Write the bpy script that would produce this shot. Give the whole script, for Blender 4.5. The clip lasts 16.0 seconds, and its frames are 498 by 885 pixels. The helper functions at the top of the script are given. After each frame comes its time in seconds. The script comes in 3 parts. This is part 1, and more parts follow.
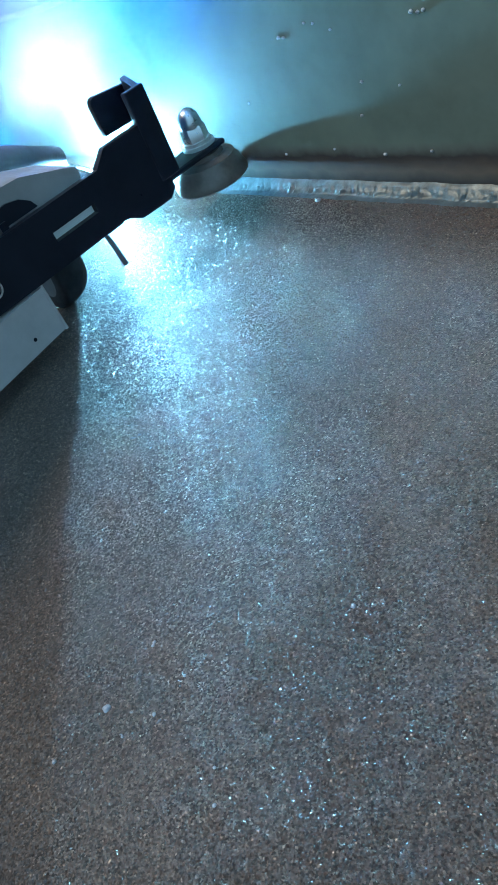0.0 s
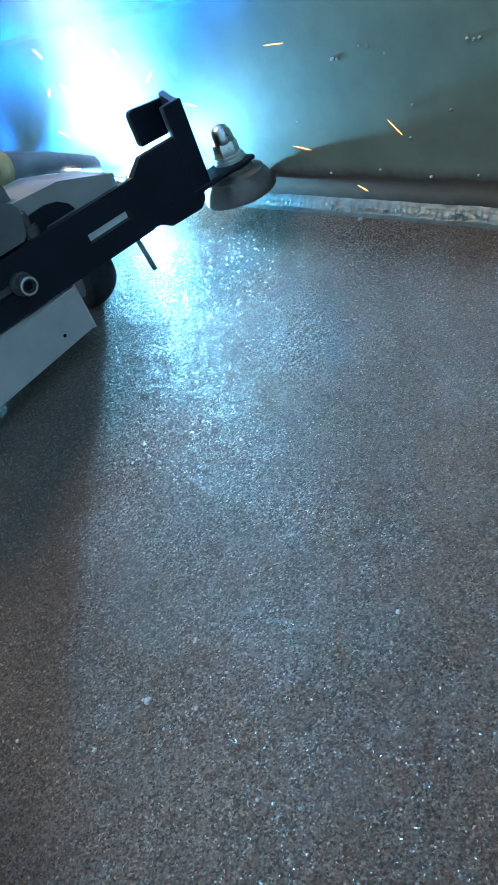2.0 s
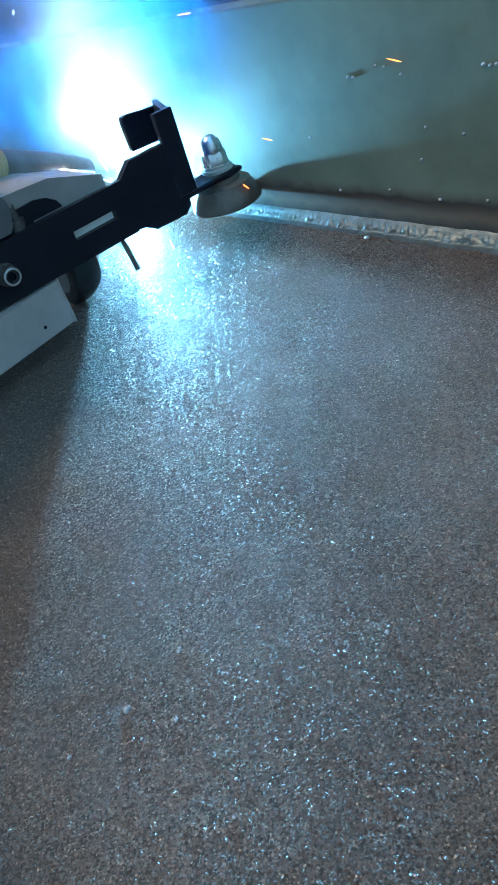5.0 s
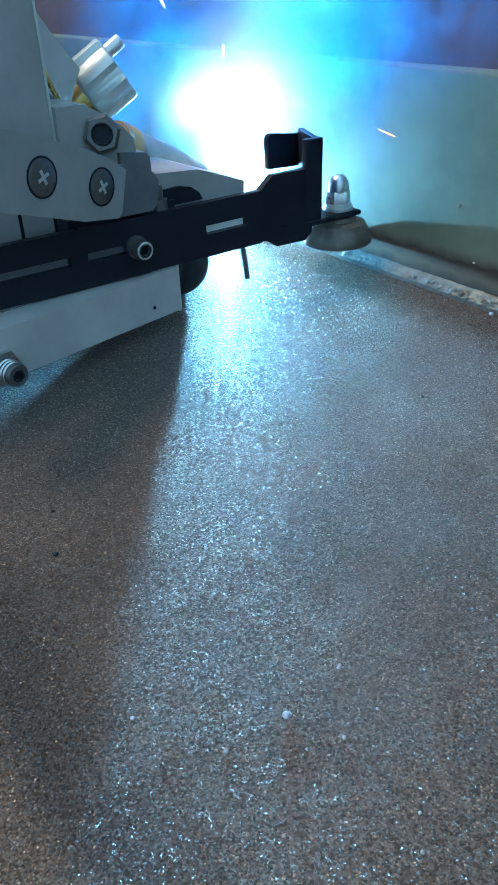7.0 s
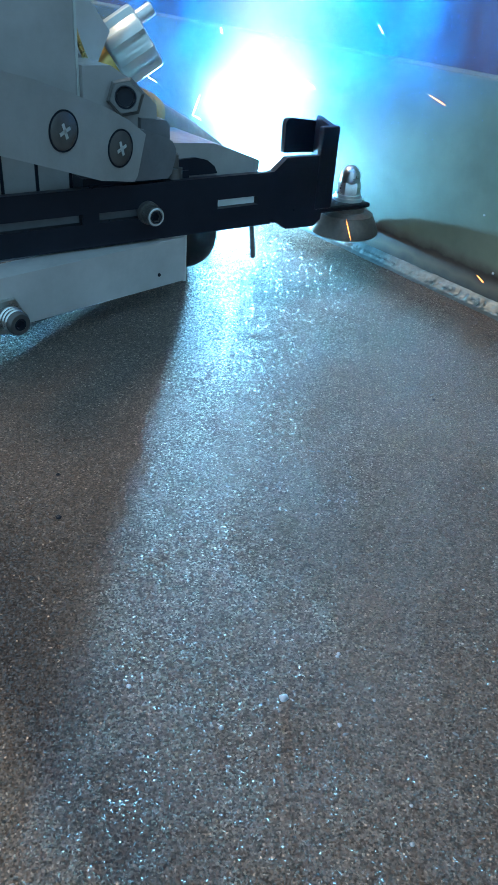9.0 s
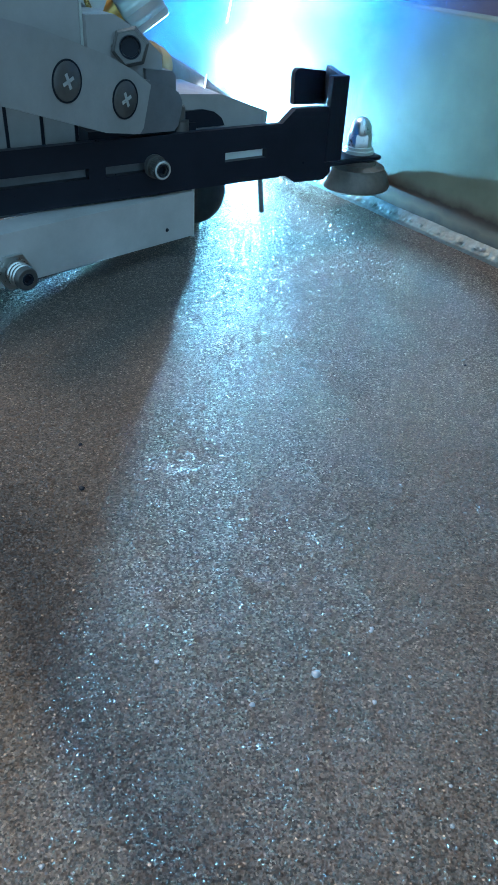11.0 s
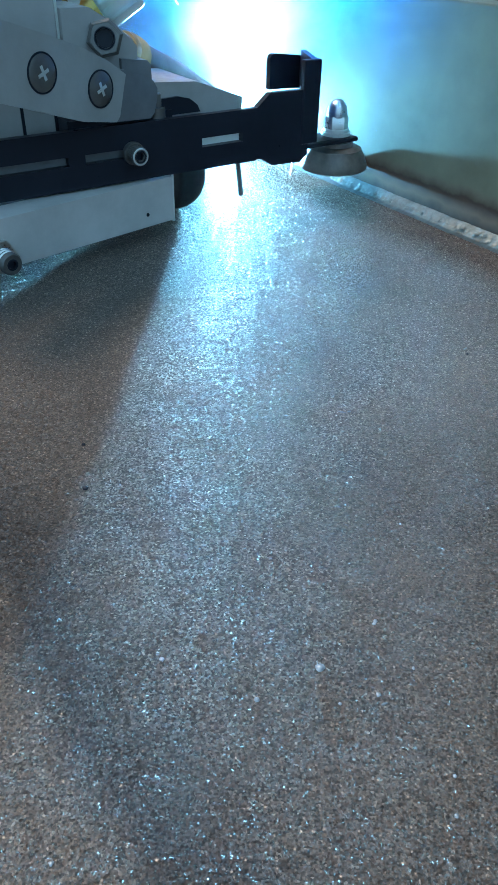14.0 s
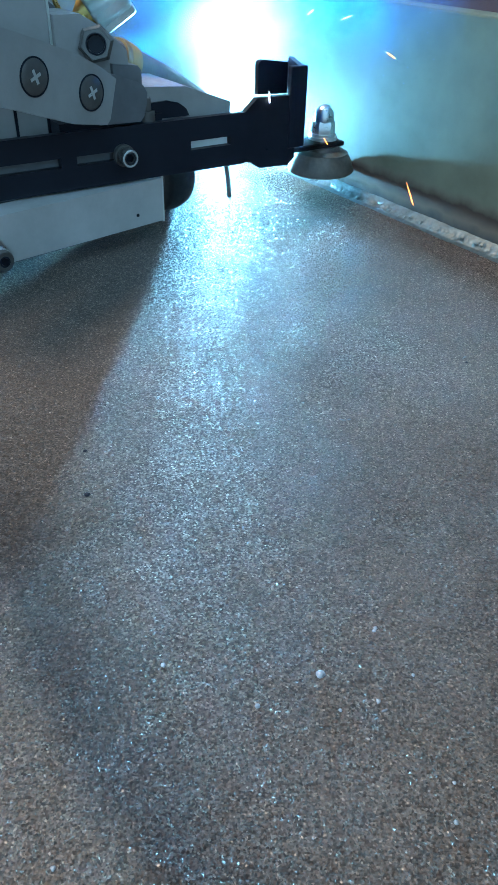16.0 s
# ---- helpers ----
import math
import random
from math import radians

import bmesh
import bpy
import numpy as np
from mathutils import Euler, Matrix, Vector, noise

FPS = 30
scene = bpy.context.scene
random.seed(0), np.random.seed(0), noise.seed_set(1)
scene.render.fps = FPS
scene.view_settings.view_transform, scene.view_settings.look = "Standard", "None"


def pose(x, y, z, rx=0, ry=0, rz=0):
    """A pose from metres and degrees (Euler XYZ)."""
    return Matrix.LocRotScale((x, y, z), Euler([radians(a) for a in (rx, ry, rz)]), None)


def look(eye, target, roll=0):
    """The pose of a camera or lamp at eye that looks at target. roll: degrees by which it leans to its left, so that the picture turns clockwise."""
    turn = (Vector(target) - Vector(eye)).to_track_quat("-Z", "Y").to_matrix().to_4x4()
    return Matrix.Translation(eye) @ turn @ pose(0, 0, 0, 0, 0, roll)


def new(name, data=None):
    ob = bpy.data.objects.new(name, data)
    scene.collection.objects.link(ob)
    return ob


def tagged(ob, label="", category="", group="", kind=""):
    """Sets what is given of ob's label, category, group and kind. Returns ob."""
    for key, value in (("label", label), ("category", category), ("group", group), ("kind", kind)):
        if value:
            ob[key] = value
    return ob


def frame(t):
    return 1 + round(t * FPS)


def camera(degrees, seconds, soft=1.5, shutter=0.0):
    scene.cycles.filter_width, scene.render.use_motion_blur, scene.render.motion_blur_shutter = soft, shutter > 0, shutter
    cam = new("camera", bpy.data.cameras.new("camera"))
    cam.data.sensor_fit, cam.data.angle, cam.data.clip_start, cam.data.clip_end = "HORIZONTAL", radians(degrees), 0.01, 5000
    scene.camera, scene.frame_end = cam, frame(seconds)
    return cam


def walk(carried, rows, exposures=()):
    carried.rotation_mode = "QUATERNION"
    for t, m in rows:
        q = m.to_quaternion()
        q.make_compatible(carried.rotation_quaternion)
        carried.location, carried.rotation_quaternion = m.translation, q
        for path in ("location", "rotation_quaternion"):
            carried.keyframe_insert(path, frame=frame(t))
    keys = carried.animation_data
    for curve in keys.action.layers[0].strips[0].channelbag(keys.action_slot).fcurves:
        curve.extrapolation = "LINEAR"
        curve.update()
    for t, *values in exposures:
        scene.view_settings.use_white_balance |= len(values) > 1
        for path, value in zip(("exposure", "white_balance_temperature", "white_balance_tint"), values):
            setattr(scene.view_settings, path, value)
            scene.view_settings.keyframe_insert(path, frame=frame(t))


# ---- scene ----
# Camera: carried by hand, close over a steel plate. Rows: seconds, x, y, z, yaw, pitch, roll.
cam = camera(36.67, 16.0, soft=0.9)
CAMERA_ROWS = [
    (0.0, 0.0798, -0.1375, 0.0867, 61.60, -37.45, -26.57),
    (0.5, 0.0789, -0.1395, 0.0876, 61.79, -37.04, -25.79),
    (1.0, 0.0782, -0.1416, 0.0881, 61.75, -36.61, -24.90),
    (1.5, 0.0773, -0.1448, 0.0891, 61.54, -36.16, -24.01),
    (2.0, 0.0776, -0.1444, 0.0881, 61.54, -35.79, -23.56),
    (2.5, 0.0774, -0.1442, 0.0881, 61.36, -35.83, -22.98),
    (3.0, 0.0775, -0.1432, 0.0876, 61.25, -35.89, -22.58),
    (5.5, 0.0750, -0.1465, 0.0868, 59.38, -34.12, -16.71),
    (6.0, 0.0678, -0.1578, 0.0928, 57.32, -33.38, -11.58),
    (6.5, 0.0581, -0.1673, 0.0858, 56.06, -32.58, -6.66),
    (7.0, 0.0528, -0.1769, 0.0861, 54.87, -31.95, -2.14),
    (7.5, 0.0516, -0.1779, 0.0853, 54.26, -31.93, 0.95),
    (8.0, 0.0500, -0.1820, 0.0843, 53.73, -31.90, 2.81),
    (8.5, 0.0505, -0.1816, 0.0840, 53.57, -31.97, 3.79),
    (9.0, 0.0500, -0.1816, 0.0839, 53.35, -32.45, 4.51),
    (9.5, 0.0469, -0.1828, 0.0817, 53.27, -33.09, 4.95),
    (12.0, 0.0462, -0.1792, 0.0815, 55.83, -35.90, 2.14),
    (12.5, 0.0464, -0.1789, 0.0817, 55.88, -36.00, 1.73),
    (13.0, 0.0472, -0.1783, 0.0822, 55.91, -35.88, 1.43),
    (13.5, 0.0473, -0.1788, 0.0825, 55.91, -35.78, 1.26),
    (14.0, 0.0471, -0.1793, 0.0825, 55.84, -35.67, 1.28),
    (14.5, 0.0471, -0.1795, 0.0826, 55.91, -35.62, 1.29),
    (15.0, 0.0472, -0.1799, 0.0828, 55.91, -35.55, 1.35),
    (15.5, 0.0471, -0.1802, 0.0828, 55.91, -35.46, 1.35),
    (16.0, 0.0473, -0.1800, 0.0831, 55.70, -35.19, 1.61),
]
walk(cam, [(t, pose(x, y, z, 90 + p, 0, w) @ pose(0, 0, 0, 0, 0, r)) for t, x, y, z, w, p, r in CAMERA_ROWS],
     exposures=[(0.0, -0.2), (1.5, -0.22), (3.0, -0.16), (5.5, -0.22), (6.5, -0.03), (9.5, 0.0), (12.5, 0.15), (16.0, 0.17)])

# ---- world, lights, exposure ----
SPEED = -0.0037            # the tractor's travel along the seam, metres a second
ARC = Vector((-0.1745, -0.0072, 0.0095))
TORCH_TIP, TORCH_BACK = Vector((-169.5, -20.5, 22.5)), Vector((-150.0, -57.0, 39.5))
WALL_Y, WALL_TOP = 0.0045, 0.0615

world = bpy.data.worlds.new("workshop_dusk")
scene.world = world
world.use_nodes = True
world.node_tree.nodes["Background"].inputs[0].default_value = (0.34, 0.69, 1.0, 1)
world.node_tree.nodes["Background"].inputs[1].default_value = 1.6

lamp_data = bpy.data.lights.new("hall_lamp", "AREA")
lamp_data.shape, lamp_data.size, lamp_data.size_y = "RECTANGLE", 0.5, 0.5
lamp_data.energy, lamp_data.color = 51.0, (1.0, 0.79, 0.60)
lamp = new("hall_lamp", lamp_data)
lamp.matrix_world = look((-0.95, -0.62, 1.95), (-0.05, -0.13, 0))
scene.cycles.transparent_max_bounces = 64


# ---- materials ----
def mat(name):
    m = bpy.data.materials.new(name)
    m.use_nodes = True
    nt = m.node_tree
    return m, nt, nt.nodes["Principled BSDF"]


def node(nt, kind, **values):
    n = nt.nodes.new(kind)
    for key, value in values.items():
        n.inputs[key.replace("_", " ")].default_value = value
    return n


def ramp(nt, source, stops):
    r = nt.nodes.new("ShaderNodeValToRGB")
    els = r.color_ramp.elements
    while len(els) < len(stops):
        els.new(0.5)
    for e, (p, c) in zip(els, stops):
        e.position, e.color = p, (*c, 1)
    nt.links.new(source, r.inputs[0])
    return r.outputs[0]


def coords(nt, which="Object"):
    return nt.nodes.new("ShaderNodeTexCoord").outputs[which]


def noise_of(nt, vec, scale, detail=3.0, rough=0.55):
    n = node(nt, "ShaderNodeTexNoise", Scale=scale, Detail=detail, Roughness=rough)
    nt.links.new(vec, n.inputs["Vector"])
    return n.outputs[0]


def bump(nt, bsdf, height, strength, distance, before=None):
    b = node(nt, "ShaderNodeBump", Strength=strength, Distance=distance)
    nt.links.new(height, b.inputs["Height"])
    if before:
        nt.links.new(before, b.inputs["Normal"])
    nt.links.new(b.outputs[0], bsdf.inputs["Normal"])
    return b.outputs[0]


def surface(name, dark, light, rough, metal=0.0, grain=900.0, relief=0.00006, patch=60.0, gloss=0.5):
    """A surface with wear: two tones in patches, fine grain in relief, uneven gloss."""
    m, nt, p = mat(name)
    vec = coords(nt)
    big = noise_of(nt, vec, patch, 5, 0.65)
    nt.links.new(ramp(nt, big, [(0.3, dark), (0.7, light)]), p.inputs["Base Color"])
    fine = noise_of(nt, vec, grain, 3)
    r = ramp(nt, noise_of(nt, vec, patch * 3, 4, 0.7), [(0.3, (rough * 0.8,) * 3), (0.7, (min(1, rough * 1.25),) * 3)])
    nt.links.new(r, p.inputs["Roughness"])
    p.inputs["Metallic"].default_value = metal
    p.inputs["Specular IOR Level"].default_value = gloss
    bump(nt, p, fine, 0.5, relief)
    return m


def floor_material():
    """Brown-grey primed plate with a coarse, glittering grain."""
    m, nt, p = mat("gritty_primed_steel")
    vec = coords(nt)
    big = noise_of(nt, vec, 14, 5, 0.6)
    base = ramp(nt, big, [(0.3, (0.084, 0.061, 0.048)), (0.7, (0.142, 0.105, 0.083))])
    speck = node(nt, "ShaderNodeTexVoronoi", Scale=3500.0)
    nt.links.new(vec, speck.inputs["Vector"])
    # random grain tone; its brightest cells also paint in glints of the grit
    glit = ramp(nt, speck.outputs["Color"], [(0.2, (0.30, 0.30, 0.30)), (0.5, (0.70, 0.70, 0.70)), (0.72, (1.2, 1.2, 1.2)), (0.86, (2.0, 2.0, 2.0)), (0.93, (3.4, 3.4, 3.4))])
    mul = nt.nodes.new("ShaderNodeMix")
    mul.data_type, mul.blend_type = "RGBA", "MULTIPLY"
    mul.inputs[0].default_value = 1.0
    nt.links.new(base, mul.inputs[6])
    nt.links.new(glit, mul.inputs[7])
    # shadow band beside the carriage's track, painted into the colour, lit strip beyond it
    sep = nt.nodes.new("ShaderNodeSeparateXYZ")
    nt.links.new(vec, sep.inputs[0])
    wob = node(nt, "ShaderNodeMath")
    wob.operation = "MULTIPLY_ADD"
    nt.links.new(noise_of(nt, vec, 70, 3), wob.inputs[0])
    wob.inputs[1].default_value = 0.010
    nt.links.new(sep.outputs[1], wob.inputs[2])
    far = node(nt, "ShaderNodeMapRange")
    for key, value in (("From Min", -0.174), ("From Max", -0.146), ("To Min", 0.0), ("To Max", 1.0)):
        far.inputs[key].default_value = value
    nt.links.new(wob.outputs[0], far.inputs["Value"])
    # stops below 1 paint the shade, stops above 1 the lit side
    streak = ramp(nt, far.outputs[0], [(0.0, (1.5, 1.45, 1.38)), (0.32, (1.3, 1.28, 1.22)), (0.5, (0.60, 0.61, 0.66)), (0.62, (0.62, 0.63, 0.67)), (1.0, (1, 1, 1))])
    toned = nt.nodes.new("ShaderNodeMix")
    toned.data_type, toned.blend_type = "RGBA", "MULTIPLY"
    toned.inputs[0].default_value = 1.0
    nt.links.new(mul.outputs[2], toned.inputs[6])
    nt.links.new(streak, toned.inputs[7])
    nt.links.new(toned.outputs[2], p.inputs["Base Color"])
    p.inputs["Roughness"].default_value = 0.62
    p.inputs["Specular IOR Level"].default_value = 0.0
    # grains of the scale: each cell tilts its own way, the bright ones more steeply
    up = nt.nodes.new("ShaderNodeNewGeometry").outputs["Normal"]

    fine = node(nt, "ShaderNodeTexVoronoi", Scale=4700.0)
    nt.links.new(vec, fine.inputs["Vector"])

    def tilted(reach, cells):
        tilt = nt.nodes.new("ShaderNodeVectorMath")
        tilt.operation = "MULTIPLY_ADD"
        nt.links.new(cells.outputs["Color"], tilt.inputs[0])
        tilt.inputs[1].default_value = (2 * reach, 2 * reach, 0)
        tilt.inputs[2].default_value = (-reach, -reach, 0)
        add = nt.nodes.new("ShaderNodeVectorMath")
        nt.links.new(tilt.outputs[0], add.inputs[0])
        nt.links.new(up, add.inputs[1])
        unit = nt.nodes.new("ShaderNodeVectorMath")
        unit.operation = "NORMALIZE"
        nt.links.new(add.outputs[0], unit.inputs[0])
        return unit.outputs[0]

    bump(nt, p, noise_of(nt, vec, 2500, 2, 0.6), 0.9, 0.0003, tilted(1.5, speck))
    facet = node(nt, "ShaderNodeBsdfGlossy", Roughness=0.37, Color=(0.8, 0.8, 0.8, 1))
    nt.links.new(tilted(1.6, fine), facet.inputs["Normal"])
    # the glitter is burnt off in a band beside the seam
    burnt = node(nt, "ShaderNodeMapRange")
    for key, value in (("From Min", -0.020), ("From Max", -0.006), ("To Min", 0.062), ("To Max", 0.008)):
        burnt.inputs[key].default_value = value
    nt.links.new(wob.outputs[0], burnt.inputs["Value"])
    mix = nt.nodes.new("ShaderNodeMixShader")
    nt.links.new(burnt.outputs[0], mix.inputs[0])
    nt.links.new(p.outputs[0], mix.inputs[1])
    nt.links.new(facet.outputs[0], mix.inputs[2])
    nt.links.new(mix.outputs[0], nt.nodes["Material Output"].inputs[0])
    return m


def wall_material():
    """Grey-green mill-scaled plate, brown where the seam's heat reached it, with thin scratches along it."""
    m, nt, p = mat("heat_tinted_steel")
    vec = coords(nt)
    tone = ramp(nt, noise_of(nt, vec, 45, 5, 0.6), [(0.3, (0.087, 0.108, 0.085)), (0.7, (0.124, 0.152, 0.120))])
    sep = nt.nodes.new("ShaderNodeSeparateXYZ")
    nt.links.new(vec, sep.inputs[0])
    wob = node(nt, "ShaderNodeMath")
    wob.operation = "MULTIPLY_ADD"
    nt.links.new(noise_of(nt, vec, 160, 3), wob.inputs[0])
    wob.inputs[1].default_value = 0.0035
    nt.links.new(sep.outputs[2], wob.inputs[2])
    heat = ramp(nt, wob.outputs[0], [(0.0122, (1, 1, 1)), (0.0150, (0, 0, 0))])
    mix = nt.nodes.new("ShaderNodeMix")
    mix.data_type = "RGBA"
    nt.links.new(heat, mix.inputs[0])
    nt.links.new(tone, mix.inputs[6])
    # lowest stop paints in the thin line of shade above the bead
    tint = ramp(nt, wob.outputs[0], [(0.0064, (0.02, 0.02, 0.02)), (0.0076, (0.10, 0.068, 0.048)), (0.0112, (0.13, 0.092, 0.066)), (0.0118, (0.03, 0.03, 0.03)), (0.0126, (0.11, 0.1, 0.085))])
    nt.links.new(tint, mix.inputs[7])
    nt.links.new(mix.outputs[2], p.inputs["Base Color"])
    stretch = node(nt, "ShaderNodeMapping")
    stretch.inputs["Scale"].default_value = (60, 400, 700)
    nt.links.new(vec, stretch.inputs[0])
    lines = noise_of(nt, stretch.outputs[0], 1.0, 3)
    p.inputs["Roughness"].default_value = 0.6
    p.inputs["Specular IOR Level"].default_value = 0.12
    first = bump(nt, p, lines, 0.25, 0.0002)
    bump(nt, p, noise_of(nt, vec, 1400, 3), 0.25, 0.0001, first)
    return m


def glow(name, colour, strength):
    m = bpy.data.materials.new(name)
    m.use_nodes = True
    nt = m.node_tree
    nt.nodes.remove(nt.nodes["Principled BSDF"])
    e = node(nt, "ShaderNodeEmission", Color=(*colour, 1), Strength=strength)
    nt.links.new(e.outputs[0], nt.nodes["Material Output"].inputs[0])
    return m


def smoke_material(name, density, scatter, thin=0.12):
    """Welding fume: thin, ragged, scattering in the given tint; it fades to nothing towards its rim."""
    m = bpy.data.materials.new(name)
    m.use_nodes = True
    nt = m.node_tree
    nt.nodes.remove(nt.nodes["Principled BSDF"])
    vec = coords(nt)
    info = nt.nodes.new("ShaderNodeObjectInfo")
    length = nt.nodes.new("ShaderNodeVectorMath")
    length.operation = "LENGTH"
    flat = nt.nodes.new("ShaderNodeVectorMath")
    flat.operation = "MULTIPLY"
    flat.inputs[1].default_value = (1, 1, 0)
    nt.links.new(vec, flat.inputs[0])
    nt.links.new(flat.outputs[0], length.inputs[0])
    shift = nt.nodes.new("ShaderNodeVectorMath")
    shift.operation = "MULTIPLY_ADD"
    shift.inputs[1].default_value = (9, 9, 9)
    nt.links.new(info.outputs["Random"], shift.inputs[0])
    nt.links.new(vec, shift.inputs[2])
    n = node(nt, "ShaderNodeTexNoise", Scale=46.0, Detail=6.0, Roughness=0.62, Distortion=1.0)
    nt.links.new(shift.outputs[0], n.inputs["Vector"])
    rag = node(nt, "ShaderNodeMath")
    rag.operation = "MULTIPLY_ADD"
    rag.inputs[1].default_value = 0.024
    nt.links.new(n.outputs[0], rag.inputs[0])
    nt.links.new(length.outputs["Value"], rag.inputs[2])
    fade = node(nt, "ShaderNodeMapRange")
    fade.interpolation_type = "SMOOTHERSTEP"
    fade.inputs["From Min"].default_value = 0.046
    fade.inputs["From Max"].default_value = 0.004
    fade.inputs["To Min"].default_value = 0.0
    fade.inputs["To Max"].default_value = 1.0
    nt.links.new(rag.outputs[0], fade.inputs["Value"])
    # fume scatters the same way to all sides: shade it as if each grain faced the arc
    geo = nt.nodes.new("ShaderNodeNewGeometry")
    toward = nt.nodes.new("ShaderNodeVectorMath")
    toward.operation = "SUBTRACT"
    toward.inputs[0].default_value = (ARC.x - 0.03, ARC.y, ARC.z)
    nt.links.new(geo.outputs["Position"], toward.inputs[1])
    unit = nt.nodes.new("ShaderNodeVectorMath")
    unit.operation = "NORMALIZE"
    nt.links.new(toward.outputs[0], unit.inputs[0])
    away = nt.nodes.new("ShaderNodeVectorMath")
    away.operation = "MULTIPLY"
    away.inputs[1].default_value = (-1, -1, -1)
    nt.links.new(unit.outputs[0], away.inputs[0])
    d = node(nt, "ShaderNodeBsdfDiffuse", Color=(*scatter, 1))
    t = node(nt, "ShaderNodeBsdfTranslucent", Color=(*scatter, 1))
    nt.links.new(unit.outputs[0], d.inputs["Normal"])
    nt.links.new(away.outputs[0], t.inputs["Normal"])
    both = node(nt, "ShaderNodeMixShader", Fac=0.5)
    nt.links.new(d.outputs[0], both.inputs[1])
    nt.links.new(t.outputs[0], both.inputs[2])
    clear = nt.nodes.new("ShaderNodeBsdfTransparent")
    out = nt.nodes.new("ShaderNodeMixShader")
    wisp = node(nt, "ShaderNodeMath")
    wisp.operation = "MULTIPLY"
    soft = node(nt, "ShaderNodeMath")
    soft.operation = "MULTIPLY"
    nt.links.new(fade.outputs[0], soft.inputs[0])
    nt.links.new(fade.outputs[0], soft.inputs[1])
    scaled = node(nt, "ShaderNodeMath")
    scaled.operation = "MULTIPLY"
    scaled.inputs[1].default_value = density
    nt.links.new(soft.outputs[0], scaled.inputs[0])
    nt.links.new(scaled.outputs[0], wisp.inputs[0])
    nt.links.new(ramp(nt, n.outputs[0], [(0.40, (thin, thin, thin)), (0.62, (1, 1, 1))]), wisp.inputs[1])
    nt.links.new(wisp.outputs[0], out.inputs[0])
    nt.links.new(clear.outputs[0], out.inputs[1])
    nt.links.new(both.outputs[0], out.inputs[2])
    nt.links.new(out.outputs[0], nt.nodes["Material Output"].inputs[0])
    return m


GRIT = floor_material()
WALL = wall_material()
BEAD = surface("weld_metal", (0.019, 0.028, 0.030), (0.062, 0.088, 0.092), 0.42, 0.45, 900, 0.0002, 300)
BLACK = surface("black_oxide_steel", (0.007, 0.009, 0.014), (0.012, 0.015, 0.022), 0.34, 0.0, 700, 0.00003, 50, 0.13)
RUBBER = surface("black_rubber", (0.009, 0.009, 0.010), (0.018, 0.018, 0.019), 0.65, 0.0, 900, 0.00005, 80, 0.3)
ALU = surface("brushed_aluminium", (0.36, 0.352, 0.342), (0.45, 0.44, 0.43), 0.42, 0.25, 1300, 0.00004, 80)
GREY = surface("grey_painted_steel", (0.22, 0.215, 0.21), (0.29, 0.28, 0.275), 0.42, 0.2, 1100, 0.00004, 75)
DARK = surface("dark_cast_metal", (0.08, 0.084, 0.09), (0.14, 0.145, 0.155), 0.5, 0.3, 800, 0.00006, 60)
ZINC = surface("zinc_plated_steel", (0.42, 0.44, 0.44), (0.60, 0.61, 0.60), 0.34, 0.6, 1200, 0.00003, 120)
CHROME = surface("bright_nickel", (0.42, 0.44, 0.43), (0.55, 0.56, 0.54), 0.3, 1.0, 900, 0.00002, 150)
SILVER = surface("polished_aluminium", (0.42, 0.46, 0.44), (0.54, 0.57, 0.54), 0.34, 0.5, 900, 0.00002, 90)
BRASS = surface("brass", (0.52, 0.34, 0.10), (0.70, 0.48, 0.17), 0.3, 0.9, 900, 0.00003, 90)
STEEL = surface("turned_steel", (0.065, 0.063, 0.062), (0.12, 0.115, 0.11), 0.38, 0.5, 1000, 0.00004, 90)
ROLLED = surface("browned_steel", (0.075, 0.062, 0.055), (0.135, 0.108, 0.092), 0.5, 0.25, 800, 0.00012, 220)
RUST = surface("purple_grey_primer", (0.085, 0.062, 0.075), (0.125, 0.090, 0.105), 0.6, 0.0, 500, 0.0001, 25)
# unseen floor, kept pale to bounce light onto the metal parts
CONCRETE = surface("workshop_concrete", (0.24, 0.24, 0.24), (0.34, 0.34, 0.34), 0.8, 0.0, 120, 0.0004, 4)
PALE = surface("pale_lit_strip", (0.66, 0.72, 0.70), (0.78, 0.83, 0.81), 0.45, 0.0, 900, 0.00003, 60)
COPPER = surface("dull_copper", (0.30, 0.20, 0.10), (0.42, 0.29, 0.15), 0.4, 0.7, 900, 0.00003, 90)
DIM = surface("dark_hall_paint", (0.025, 0.028, 0.04), (0.05, 0.05, 0.065), 0.7, 0.0, 60, 0.0004, 3)
SPATTER = surface("spatter_steel", (0.16, 0.17, 0.18), (0.36, 0.38, 0.40), 0.4, 0.5, 900, 0.0001, 400)
ARC_GLOW = glow("arc_plasma", (0.19, 0.62, 1.0), 38500.0)
HOT = glow("hot_orange_spark", (1.0, 0.27, 0.05), 7.0)
WHITE_HOT = glow("white_hot_spark", (0.75, 0.92, 1.0), 40.0)
# fume veils; their reddish scatter also paints in the white glare round the arc
FUME = smoke_material("dense_fume", 0.44, (1.0, 0.56, 0.64), 0.35)
MIST = smoke_material("white_fume", 0.30, (1.0, 0.54, 0.66), 0.3)
FAR_HAZE = smoke_material("blue_fume", 0.45, (0.005, 0.37, 1.0))
HAZE = smoke_material("thin_fume", 0.50, (0.03, 0.40, 1.0))


